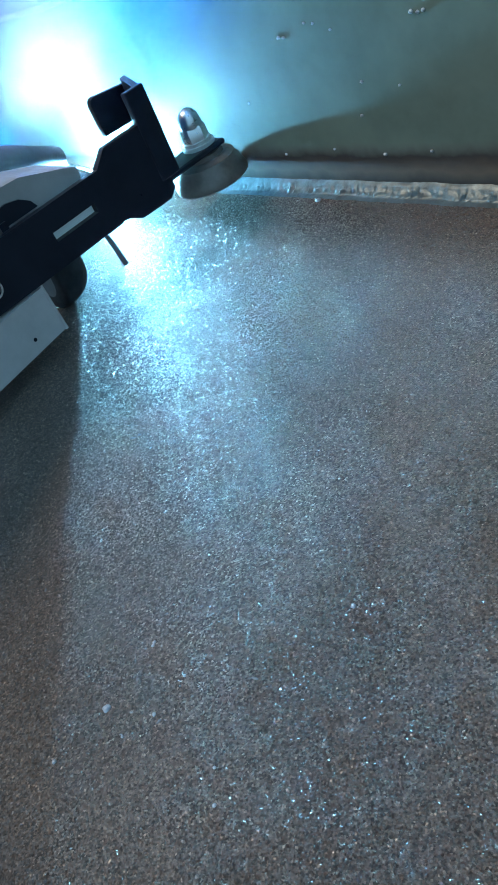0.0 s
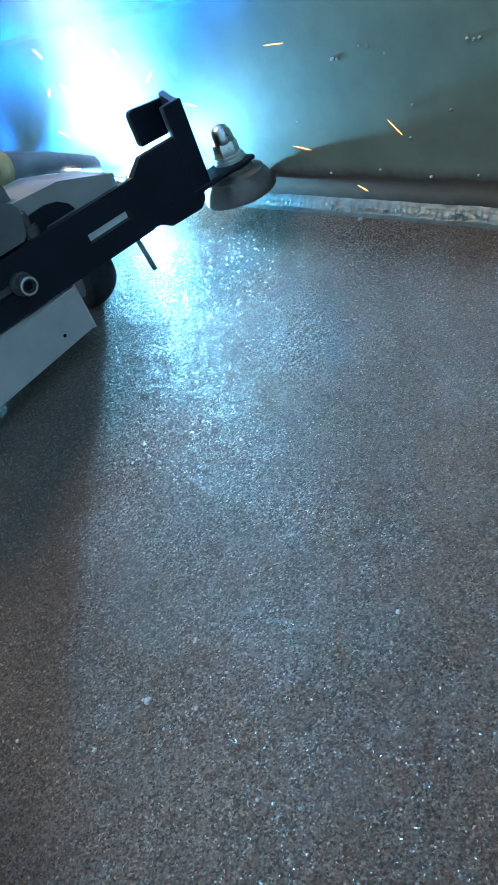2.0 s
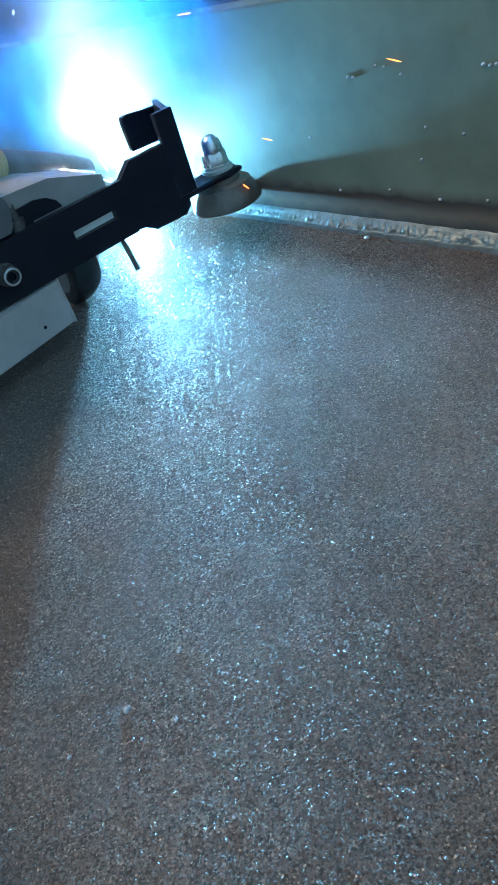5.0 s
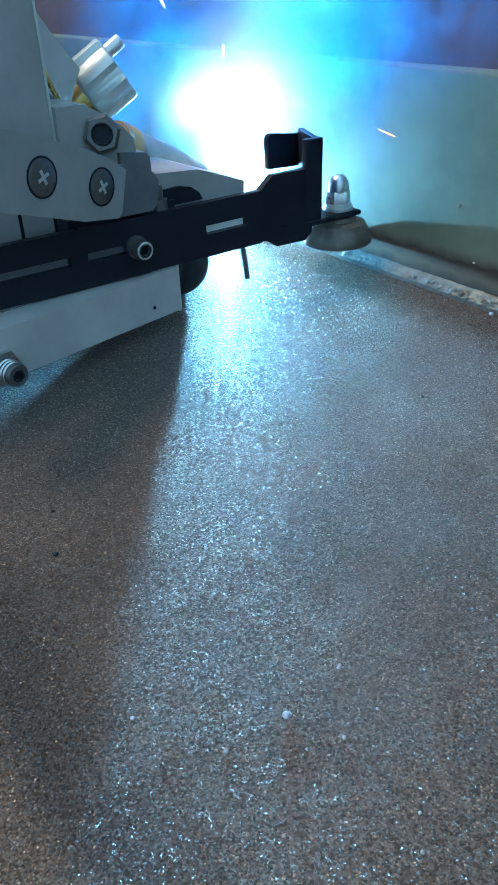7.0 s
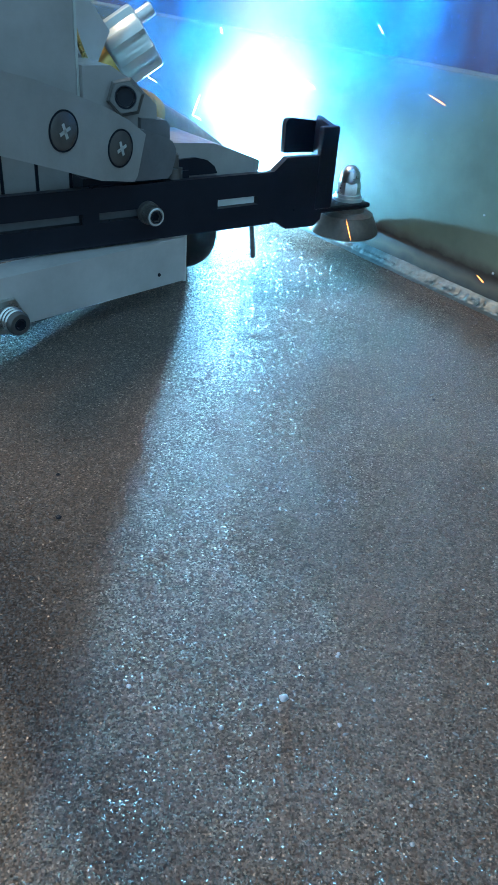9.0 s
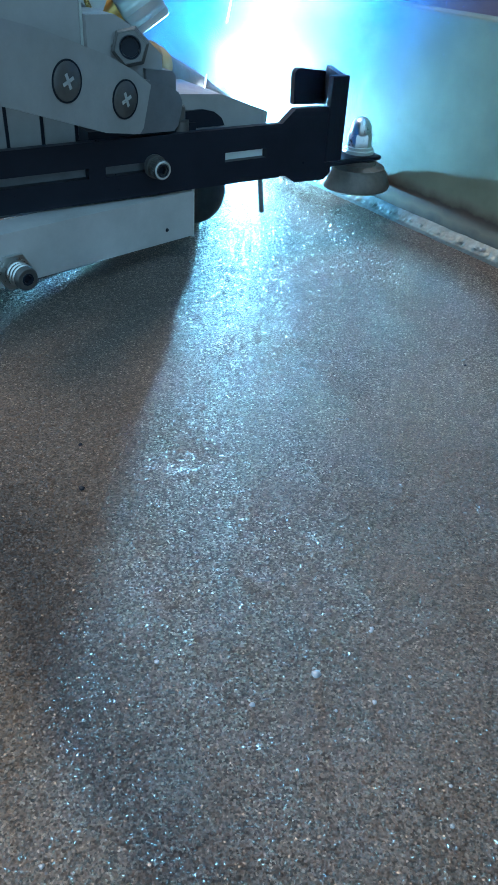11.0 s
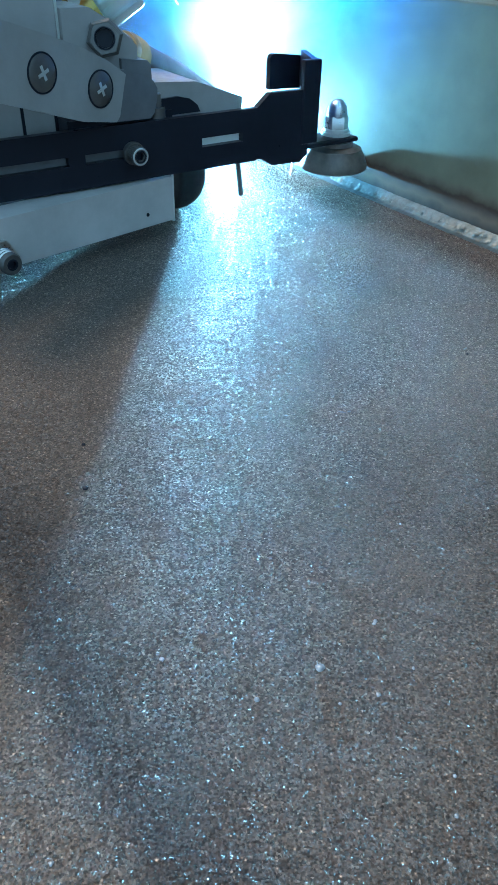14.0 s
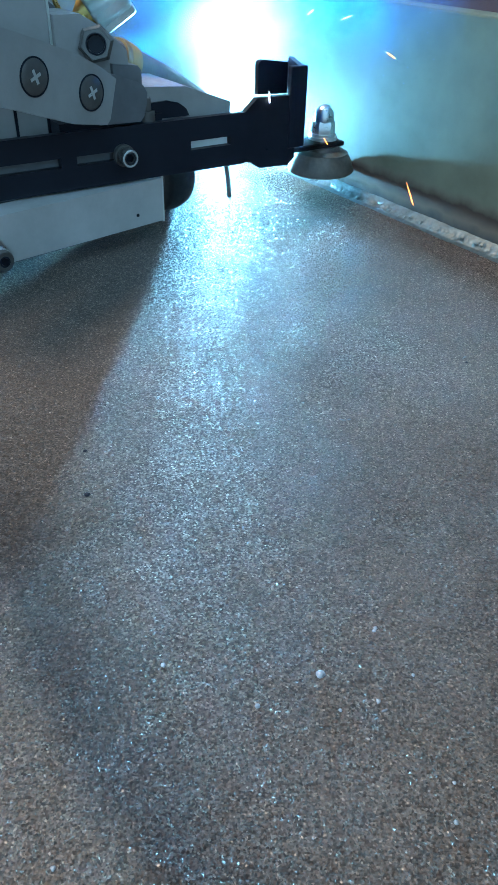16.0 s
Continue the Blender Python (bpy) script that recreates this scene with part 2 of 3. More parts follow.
# ---- mesh helpers, in millimetres ----
def part(name, bm, material, parent=None, label="", smooth=False):
    bmesh.ops.scale(bm, vec=(0.001,) * 3, verts=bm.verts)
    bmesh.ops.recalc_face_normals(bm, faces=bm.faces)
    me = bpy.data.meshes.new(name)
    bm.to_mesh(me)
    bm.free()
    me.materials.append(material)
    if smooth:
        me.shade_smooth()
        me.set_sharp_from_angle(angle=radians(40))
    ob = new(name, me)
    if parent:
        ob.parent = parent
    if label:
        ob["label"] = label
    return ob


def add_box(bm, lo, hi, m=None):
    g = bmesh.ops.create_cube(bm, size=1)
    c = [(a + b) / 2 for a, b in zip(lo, hi)]
    s = [b - a for a, b in zip(lo, hi)]
    bmesh.ops.transform(bm, matrix=(m or Matrix()) @ Matrix.Translation(c) @ Matrix.Diagonal((*s, 1)), verts=g["verts"])
    return g["verts"]


def add_prism(bm, points, push):
    low = [bm.verts.new(p) for p in points]
    high = [bm.verts.new(Vector(p) + Vector(push)) for p in points]
    bm.faces.new(low[::-1])
    bm.faces.new(high)
    for i in range(len(low)):
        j = (i + 1) % len(low)
        bm.faces.new((low[i], low[j], high[j], high[i]))


def bevel(bm, width, segments=2, angle=30):
    edges = [e for e in bm.edges if len(e.link_faces) == 2 and e.calc_face_angle(0) > radians(angle)]
    bmesh.ops.bevel(bm, geom=edges, offset=width, segments=segments, profile=0.5, affect="EDGES", clamp_overlap=True)


def add_lathe(bm, profile, m, seg=32):
    """Turns (radius, height) pairs round the local z axis."""
    rings = []
    for r, h in profile:
        if r <= 0:
            rings.append([bm.verts.new(m @ Vector((0, 0, h)))])
        else:
            rings.append([bm.verts.new(m @ Vector((r * math.cos(a), r * math.sin(a), h)))
                          for a in (2 * math.pi * i / seg for i in range(seg))])
    for a, b in zip(rings, rings[1:]):
        for i in range(seg):
            j = (i + 1) % seg
            if len(a) == 1 and len(b) == 1:
                continue
            if len(a) == 1:
                bm.faces.new((a[0], b[i], b[j]))
            elif len(b) == 1:
                bm.faces.new((a[i], a[j], b[0]))
            else:
                bm.faces.new((a[i], a[j], b[j], b[i]))


def axis_to(origin, direction, spin=0.0):
    """A frame in millimetres at origin whose z axis points along direction."""
    q = Vector(direction).to_track_quat("Z", "Y").to_matrix().to_4x4()
    return Matrix.Translation(origin) @ q @ Matrix.Rotation(radians(spin), 4, "Z")


def add_tube(bm, path, radius, seg=12):
    rings = []
    for i, p in enumerate(path):
        d = Vector(path[min(i + 1, len(path) - 1)]) - Vector(path[max(i - 1, 0)])
        m = axis_to(p, d)
        rings.append([bm.verts.new(m @ Vector((radius * math.cos(a), radius * math.sin(a), 0)))
                      for a in (2 * math.pi * k / seg for k in range(seg))])
    for a, b in zip(rings, rings[1:]):
        for k in range(seg):
            bm.faces.new((a[k], a[(k + 1) % seg], b[(k + 1) % seg], b[k]))
    bm.faces.new(rings[0][::-1])
    bm.faces.new(rings[-1])


# ---- the large structure ----
def build_setting():
    bm = bmesh.new()
    add_box(bm, (-30000, -30000, -40), (30000, 30000, -12))
    tagged(part("ground", bm, CONCRETE), "grey concrete workshop floor under the steel plate", "floor", kind="structure")

    bm = bmesh.new()
    add_box(bm, (-1500, -900, -12), (1200, 500, 0))
    bevel(bm, 1.0)
    tagged(part("floor", bm, GRIT), "brown primed steel base plate with glittering grit", "steel plate", kind="structure")

    bm = bmesh.new()
    add_box(bm, (-1400, WALL_Y * 1000, 0), (1100, WALL_Y * 1000 + 10, WALL_TOP * 1000))
    bevel(bm, 0.6)
    tagged(part("wall_plate", bm, WALL), "upright grey-green steel plate welded to the base plate", "steel plate", kind="structure")

    bm = bmesh.new()
    add_box(bm, (-1450, 98, 0), (1150, 108, 150))
    add_box(bm, (-1450, 92, 150), (1150, 114, 158))
    bevel(bm, 0.8)
    tagged(part("backdrop_beam", bm, RUST), "purplish-grey primed steel beam behind the upright plate", "steel beam", kind="structure")

    bm = bmesh.new()
    add_box(bm, (-6000, 4000, -12), (6000, 4100, 4200))
    add_box(bm, (-6100, -5000, -12), (-6000, 4100, 4200))
    tagged(part("wall_hall", bm, DIM), "dim concrete walls of the workshop hall", "wall", kind="structure")


def build_bead():
    """A rippled fillet along the corner of the two plates."""
    bm = bmesh.new()
    profile = ((-0.4, -0.05, 0.0), (0.7, 0.25, 0.1), (1.5, 0.42, 0.15), (2.0, 0.75, 0.9), (2.5, 1.15, 1.2), (3.0, 1.45, 1.2), (3.5, 1.65, 0.8), (4.2, 2.2, 0.3), (5.0, 2.7, 0.2), (5.7, 3.0, 0.12), (6.4, 3.3, 0.0))
    n, arcs = 1100, len(profile) - 1
    rows = []
    for i in range(n + 1):
        x = -260 + 560 * i / n
        ripple = 0.07 * math.sin(x * 3.1 + 2.6 * noise.noise((x * 0.3, 1, 9))) + 0.24 * noise.noise((x * 0.7, 3, 0)) + 0.12 * noise.noise((x * 2.1, 8, 0))
        w = 0.6 * noise.noise((x * 0.12, 0, 2)) + 0.25 * noise.noise((x * 0.6, 0, 5))
        row = []
        for y, z, swell in profile:
            lift = swell * (ripple + 0.35 * noise.noise((x * 1.3, y * 1.2, 7)))
            y -= max(0.0, y - 1.5) * 0.33
            row.append(bm.verts.new((x + 0.45 * swell, y - lift * 0.7 + (w if y < 2.6 else w * 0.4) * (y < 4.3), z + lift * 0.7 + (0.5 * w if y > 4.3 else 0))))
        rows.append(row)
    for a, b in zip(rows, rows[1:]):
        for k in range(arcs):
            bm.faces.new((a[k], a[k + 1], b[k + 1], b[k]))
    for row in (rows[0], rows[-1]):
        bm.faces.new(row)
    tagged(part("weld_bead", bm, BEAD, smooth=True), "rippled silvery fillet weld along the foot of the plate", "weld seam")


# ---- the welding tractor ----
def build_tractor():
    tractor = tagged(new("welding_tractor"), "black and grey welding carriage with torch and guide roller", "welding machine")
    X = -97.0

    # slotted guide arm, reaching from the carriage to the upright plate
    bm = bmesh.new()
    for y0, y1, z0, z1 in ((-150, -46, 27.3, 33.6), (-150, -46, 18.6, 24.8), (-105.6, -101, 24.8, 27.3), (-86, -65, 24.8, 27.3), (-51, -46, 24.8, 27.3)):
        add_box(bm, (X - 2.2, y0, z0), (X, y1, z1))
    add_prism(bm, [(X, -46, 33.6), (X, -46, 19.0), (X, -43.6, 18.6), (X, -40.2, 16.4), (X, -29.2, 16.0), (X, -26.6, 18.0), (X, -26.6, 37.0), (X, -41.5, 37.2)], (-2.2, 0, 0))
    part("guide_arm", bm, BLACK, tractor, "slotted black steel guide arm")

    # end bracket, bent to a U that opens towards the carriage
    bm = bmesh.new()
    add_box(bm, (X - 1.5, -29.6, 21.2), (X + 0.6, -23.2, 45.2))
    add_prism(bm, [(X - 1.5, -23.2, 21.2), (X - 1.5, -25.2, 21.2), (X - 18, -17.6, 21.2), (X - 18, -15.6, 21.2)], (0, 0, 23.6))
    bevel(bm, 0.4)
    part("end_bracket", bm, BLACK, tractor)
    bm = bmesh.new()
    add_prism(bm, [(X - 18, -29.3, 34.2), (X - 18, -15.6, 33.6), (X - 18, -15.6, 43.0), (X - 18, -27.6, 44.4), (X - 18, -28.8, 44.0), (X - 18, -29.4, 43.0)], (-2, 0, 0))
    part("back_tab", bm, BLACK, tractor)

    # sliding bar behind the slots
    bm = bmesh.new()
    add_box(bm, (X - 9, -150, 17), (X - 2.5, -82, 31.5))
    bevel(bm, 0.4)
    part("slide_bar", bm, DARK, tractor, "grey steel bar seen through the slots")
    # added strip: its pale colour stands in for lit background through the cut-out
    bm = bmesh.new()
    add_box(bm, (X - 4.2, -66, 20.5), (X - 2.5, -50.6, 31.8))
    part("lit_gap_strip", bm, PALE, tractor, "pale strip standing in for the lit view through the cut-out")

    # socket bolt with washer in the slot
    bm = bmesh.new()
    m = axis_to((X, -87.2, 26.2), (1, 0, 0))
    add_lathe(bm, [(0, 0), (3.0, 0), (3.0, 1.6), (0, 1.6)], m)
    part("washer", bm, STEEL, tractor, smooth=True)
    bm = bmesh.new()
    add_lathe(bm, [(0, 1.6), (2.3, 1.6), (2.45, 1.9), (2.45, 4.8), (2.2, 5.1), (1.35, 5.1)], m, 36)
    add_lathe(bm, [(1.35, 5.1), (1.3, 3.0), (0, 3.0)], m, 6)
    for k in range(24):
        add_box(bm, (2.4, -0.12, 2.1), (2.58, 0.12, 4.6), m @ Matrix.Rotation(2 * math.pi * k / 24, 4, "Z"))
    bolt = part("socket_bolt", bm, STEEL, tractor, "knurled socket bolt", smooth=True)
    # black lining puts the socket's shade into the colour
    bm = bmesh.new()
    add_lathe(bm, [(1.75, 5.16), (1.5, 5.2), (1.36, 5.12), (1.3, 3.4), (0, 3.4)], m, 6)
    part("hex_socket", bm, BLACK, bolt, "hexagon socket, painted black for its shade")
    bm = bmesh.new()
    add_lathe(bm, [(2.3, 5.02), (2.2, 5.16), (1.9, 5.2), (1.8, 5.05)], m, 36)
    part("bright_rim", bm, ZINC, bolt, "bright zinc-plated rim", smooth=True)

    # black filler added to keep light from showing in the gap above the arm
    bm = bmesh.new()
    add_box(bm, (X - 9, -104, 31.7), (X - 2.6, -73, 35.4))
    part("black_gap_filler", bm, BLACK, tractor)

    # thin feeler rod below the arm
    bm = bmesh.new()
    add_tube(bm, [(X - 2.5, -51.4, 20), (X - 2.4, -50.6, 14), (X - 2.2, -50.0, 8.2)], 0.75)
    part("feeler_rod", bm, STEEL, tractor, smooth=True)

    # foot bar: slanted grey block on the carriage's side
    d = Vector((0.196, -0.981, 0))
    side = Vector((-0.981, -0.196, 0))
    base = Vector((-97.5, -75.0, 0))

    def on_bar(s, z, depth=0.0):
        return base + d * s + side * depth + Vector((0, 0, z))
    bm = bmesh.new()
    add_prism(bm, [on_bar(0, 5.3), on_bar(110, 5.3), on_bar(110, 18.2), on_bar(0, 17.9)], side * 9)
    bevel(bm, 0.9, 3)
    part("foot_bar", bm, ALU, tractor, "dull aluminium foot bar")
    bm = bmesh.new()
    add_prism(bm, [on_bar(1.0, 4.9, 0.7), on_bar(110, 4.9, 0.7), on_bar(110, 5.2, 0.7), on_bar(1.0, 5.2, 0.7)], side * 8)
    part("foot_strip", bm, DARK, tractor, "dark wear strip under the foot bar")
    bm = bmesh.new()
    m = axis_to(on_bar(9.5, 8.8, -0.05), -side)
    add_lathe(bm, [(0, -0.2), (0.6, -0.2), (0.45, 0.15), (0, 0.2)], m, 12)
    part("grub_dimple", bm, BLACK, tractor)
    bm = bmesh.new()
    m = axis_to(on_bar(57.3, 8.9), -side)
    add_lathe(bm, [(0, 0), (4.6, 0), (4.6, 1.4), (0, 1.4)], m, 6)
    part("hex_nut", bm, CHROME, tractor)
    bm = bmesh.new()
    add_lathe(bm, [(0, 1.4), (2.8, 1.4), (2.8, 6.6), (2.5, 7.0), (1.1, 7.0), (1.0, 4.6), (0, 4.6)], m, 28)
    stud = part("threaded_stud", bm, STEEL, tractor, smooth=True)
    # the hole's shade is given by a black cup
    bm = bmesh.new()
    add_lathe(bm, [(1.5, 7.02), (1.4, 7.12), (1.1, 7.12), (0.9, 6.2), (0, 6.2)], m, 20)
    part("bore", bm, BLACK, stud, "bore, painted black for its shade")
    for h in (2.6, 3.8, 5.0):
        bm = bmesh.new()
        add_lathe(bm, [(2.78, h - 0.35), (3.05, h - 0.1), (3.05, h + 0.1), (2.78, h + 0.35)], m, 28)
        part("thread_ridge", bm, CHROME, stud, smooth=True)
    bm = bmesh.new()
    add_prism(bm, [on_bar(-0.9, 4.7, 0.4), on_bar(-0.1, 4.7, 0.4), on_bar(-0.1, 18.3, 0.4), on_bar(-0.9, 18.3, 0.4)], side * 8.2)
    part("end_plate", bm, ZINC, tractor, "bright end plate of the foot bar")

    # carriage wheel, rolling along the seam
    hub = axis_to((-122.0, -67.5, 12.0), (0, 1, 0))
    bm = bmesh.new()
    add_lathe(bm, [(7.6, 2.2), (10.6, 2.2), (11.6, 2.7), (12.0, 3.6), (12.0, 6.4), (11.8, 8.0), (11.2, 9.8), (10.2, 11.6), (9.0, 12.8), (7.6, 13.4), (6.5, 13.4)], hub, 64)
    wheel = part("wheel", bm, RUBBER, tractor, "black rubber carriage wheel", smooth=True)
    bm = bmesh.new()
    add_lathe(bm, [(0, 2.5), (7.8, 2.5), (7.8, 3.4), (6.6, 3.4), (6.6, 12.6), (6.4, 12.6), (5.6, 11.2), (2.4, 11.2), (2.0, 12.8), (0, 12.8)], hub, 40)
    part("rim", bm, DARK, wheel, "dark cast wheel rim", smooth=True)

    # carriage side behind the arm
    bm = bmesh.new()
    add_box(bm, (-118, -200, 20), (-107.4, -92, 45.8))
    bevel(bm, 0.5)
    part("carriage_side", bm, GREY, tractor, "grey carriage side plate")
    for y in (-131, -122, -113, -104):
        bm = bmesh.new()
        add_box(bm, (-107.5, y - 0.4, 30), (-107.1, y + 0.4, 46))
        part("seam_gap", bm, BLACK, tractor)

    # side cover with two countersunk screws
    d2 = Vector((0.387, -0.922, 0))
    n2 = Vector((0.922, 0.387, 0))
    b2 = Vector((-91.5, -97.0, 0))

    def on_cover(s, z, out=0.0):
        return b2 + d2 * s + n2 * out + Vector((0, 0, z))
    bm = bmesh.new()
    outline = [(60, 70.5), (35, 63.1), (26.4, 61), (15.3, 57.4), (4.6, 53.6), (-3.2, 50.0), (-9.3, 46.2), (-6.0, 36.6), (-4.6, 35.4), (7.4, 37.6), (21.8, 42.4), (37.1, 47.4), (60, 55)]
    add_prism(bm, [on_cover(s, z) for s, z in outline], -n2 * 3.5)
    bevel(bm, 0.35)
    part("side_cover", bm, GREY, tractor, "grey steel side cover")
    for s, z in ((18.9, 50.1), (0.4, 44.1)):
        m = axis_to(on_cover(s, z, 0.02), n2, 20)
        bm = bmesh.new()
        add_lathe(bm, [(0, -0.3), (4.1, -0.3), (4.1, 0.1), (3.7, 0.35), (0, 0.5)], m, 36)
        screw = part("countersunk_screw", bm, STEEL, tractor, "dark cross-head screw", smooth=True)
        bm = bmesh.new()
        add_lathe(bm, [(4.0, 0.02), (4.1, 0.2), (4.45, 0.2), (4.5, 0.02)], m, 36)
        part("countersink_ring", bm, BLACK, screw, "dark gap round the screw head", smooth=True)
        bm = bmesh.new()
        for a in (0, 90):
            add_box(bm, (-1.7, -0.38, 0.42), (1.7, 0.38, 0.56), m @ Matrix.Rotation(radians(a), 4, "Z"))
        part("cross_recess", bm, ZINC, screw, "bright cross recess")

    # rounded lug under the cover
    bm = bmesh.new()
    q = Vector((-96.0, -90.0, 0))
    pts = [q + d * s + Vector((0, 0, z)) for s, z in ((4, 48), (-2, 47), (-9.0, 44.6), (-11.2, 43.4), (-12.4, 41.4), (-12.2, 39), (-11.0, 35.4), (-9.6, 34.2), (4, 35.0))]
    add_prism(bm, pts, side * 5)
    bevel(bm, 0.4)
    part("lug", bm, DARK, tractor)
    bm = bmesh.new()
    add_lathe(bm, [(0, 0), (2.3, 0), (2.3, 2.6), (1.3, 2.7), (1.3, 6.0), (1.0, 6.3), (0, 6.3)], axis_to((-100.6, -77.2, 33.6), (0, 0, 1)), 20)
    part("set_screw", bm, STEEL, tractor, smooth=True)

    # cast clamp body with a hollow hex nut
    bm = bmesh.new()
    add_prism(bm, [(-106, y, z) for y, z in ((-100, 60.4), (-92.5, 60.4), (-85.4, 56.4), (-79.6, 51.0), (-79.4, 41), (-100, 41))], (-15, 0, 0))
    bevel(bm, 2.0, 2)
    part("clamp_body", bm, GREY, tractor, "dark cast clamp body")
    bm = bmesh.new()
    add_prism(bm, [(-104.5, y, z) for y, z in ((-85, 48.2), (-77.4, 47.4), (-76.4, 46.2), (-76.2, 39), (-85, 39))], (-13, 0, 0))
    bevel(bm, 0.5)
    part("clamp_foot", bm, DARK, tractor, "dark steel clamp foot")
    bm = bmesh.new()
    m = axis_to((-106.5, -88.4, 53.0), (1, -0.45, 0.15), 12)
    add_lathe(bm, [(0, -2), (4.9, -2), (4.9, 3.6), (4.1, 4.2)], m, 6)
    add_lathe(bm, [(4.0, 4.2), (2.7, 4.2), (2.5, 3.8), (2.5, 0.2), (0, 0.2)], m, 6)
    hollow = part("hollow_nut", bm, STEEL, tractor)
    # black cup in the nut, coloured as the shade of its hole
    bm = bmesh.new()
    add_lathe(bm, [(2.75, 4.32), (2.5, 4.36), (2.3, 4.1), (2.2, 2.6), (0, 2.6)], m, 24)
    part("bore", bm, BLACK, hollow, "threaded bore, painted black for its shade")

    # control box above the cover
    bm = bmesh.new()
    add_box(bm, (-150, -190, 46.0), (-108, -100.4, 112))
    bevel(bm, 0.5)
    part("control_box", bm, GREY, tractor, "grey sheet-metal control box")
    # the edge's highlight, put in as a bright strip
    bm = bmesh.new()
    add_box(bm, (-109.2, -100.7, 46.4), (-107.7, -100.1, 111))
    part("edge_highlight", bm, SILVER, tractor, "thin bright strip standing in for the box edge's highlight")

    # fluted clamp knob with its stud
    axis = Vector((0.30, 0.72, 0.52)).normalized()
    m = axis_to(Vector((-136, -72.2, 61.8)) - axis * 6, axis)
    bm = bmesh.new()
    seg = 90
    rings = []
    for r, h in ((7.0, 0), (8.0, 0.5), (8.4, 1.2), (8.4, 11.0), (8.0, 11.7), (7.0, 12.0)):
        ring = []
        for i in range(seg):
            a = 2 * math.pi * i / seg
            lobe = max(-1.0, min(1.0, 2.6 * math.cos(7 * a)))
            ring.append(bm.verts.new(m @ Vector(((r + 0.75 * lobe) * math.cos(a), (r + 0.75 * lobe) * math.sin(a), h))))
        rings.append(ring)
    for lo, hi in zip(rings, rings[1:]):
        for i in range(seg):
            bm.faces.new((lo[i], lo[(i + 1) % seg], hi[(i + 1) % seg], hi[i]))
    bm.faces.new(rings[0][::-1])
    bm.faces.new(rings[-1])
    part("clamp_knob", bm, SILVER, tractor, "fluted polished clamp knob", smooth=True)
    bm = bmesh.new()
    add_lathe(bm, [(0, 12), (2.0, 12), (2.0, 16.5), (1.6, 17), (0, 17)], m @ Matrix.Translation((0, 4.5, 0)), 20)
    part("knob_stud", bm, ZINC, tractor, smooth=True)
    bm = bmesh.new()
    add_lathe(bm, [(0, -9), (5, -9), (5, 0), (0, 0)], m, 24)
    part("knob_collar", bm, BRASS, tractor, smooth=True)
    bm = bmesh.new()
    add_prism(bm, [(-128, -104, 58), (-128, -86, 58), (-128, -82, 66), (-128, -88, 74), (-128, -96, 86), (-128, -104, 86)], (-8, 0, 0))
    bevel(bm, 0.6)
    part("knob_bracket", bm, ALU, tractor)
    bm = bmesh.new()
    add_tube(bm, [(-122, -97 + 7 * (k / 12) ** 2, 82 - 26 * k / 12) for k in range(13)], 0.7, 10)
    part("gas_hose", bm, BRASS, tractor, "thin yellow hose", smooth=True)

    # rest block behind the arm
    bm = bmesh.new()
    add_prism(bm, [(-101.1, y, z) for y, z in ((-80, 32), (-49, 32), (-48.6, 36.2), (-64, 41.6), (-80, 42.6))], (-23, 0, 0))
    bevel(bm, 0.5)
    part("rest_block", bm, GREY, tractor, "grey wedge-shaped rest block")

    # the recess's shade, put in as a thin black piece on the block
    bm = bmesh.new()
    add_prism(bm, [(-100.2, y, z) for y, z in ((-76, 33.8), (-63.5, 33.8), (-64.5, 35.8), (-67, 37.6), (-70.5, 38.4), (-76, 38.2))], (-0.8, 0, 0))
    part("recess_shade", bm, BLACK, tractor, "black piece standing in for the shade in the arched recess")

    # torch: neck, ribbed collar, tapered nozzle pointing at the seam
    tip, back = TORCH_TIP, TORCH_BACK
    m = axis_to(back, tip - back)
    ln = (tip - back).length
    bm = bmesh.new()
    add_lathe(bm, [(0, -60), (5.2, -60), (5.2, -11), (0, -11)], m, 28)
    neck = part("torch_neck", bm, DARK, tractor, "dark metal torch neck", smooth=True)
    bm = bmesh.new()
    add_lathe(bm, [(5.3, -30), (6.6, -30), (7.0, -29.4), (7.0, -26.6), (6.6, -26), (5.3, -26)], m, 32)
    part("brass_ring", bm, BRASS, neck, "polished brass ring", smooth=True)
    bm = bmesh.new()
    add_lathe(bm, [(0, -11), (6.0, -11), (6.4, -9), (5.6, -8), (6.4, -7), (5.6, -6), (6.4, -5), (5.6, -4), (6.2, -3), (0, -3)], m, 28)
    part("torch_collar", bm, COPPER, tractor, "ribbed dull brass torch collar", smooth=True)
    bm = bmesh.new()
    add_lathe(bm, [(0, -3), (5.6, -3), (5.6, 20), (4.2, ln), (3.2, ln), (3.2, ln - 4), (0, ln - 4)], m, 32)
    part("torch_nozzle", bm, STEEL, tractor, "tapered metal torch nozzle", smooth=True)
    bm = bmesh.new()
    add_tube(bm, [tip - (tip - back).normalized() * 3, Vector(ARC) * 1000 + Vector((0, -1, 2))], 0.6, 8)
    part("welding_wire", bm, STEEL, tractor)

    # guide roller with bolt and domed nut
    c = Vector((-107.0, -7.1, -0.9))
    bm = bmesh.new()
    add_lathe(bm, [(0, 9.7), (10.9, 9.7), (11.5, 10.2), (11.5, 11.3), (11.0, 12.4), (10.2, 14.6), (9.3, 15.6), (9.2, 16.4), (8.4, 16.6), (7.6, 17.2), (6.2, 17.3), (6.0, 18.6), (0, 18.6)], Matrix.Translation(c), 56)
    part("guide_roller", bm, ROLLED, tractor, "browned steel guide roller", smooth=True)
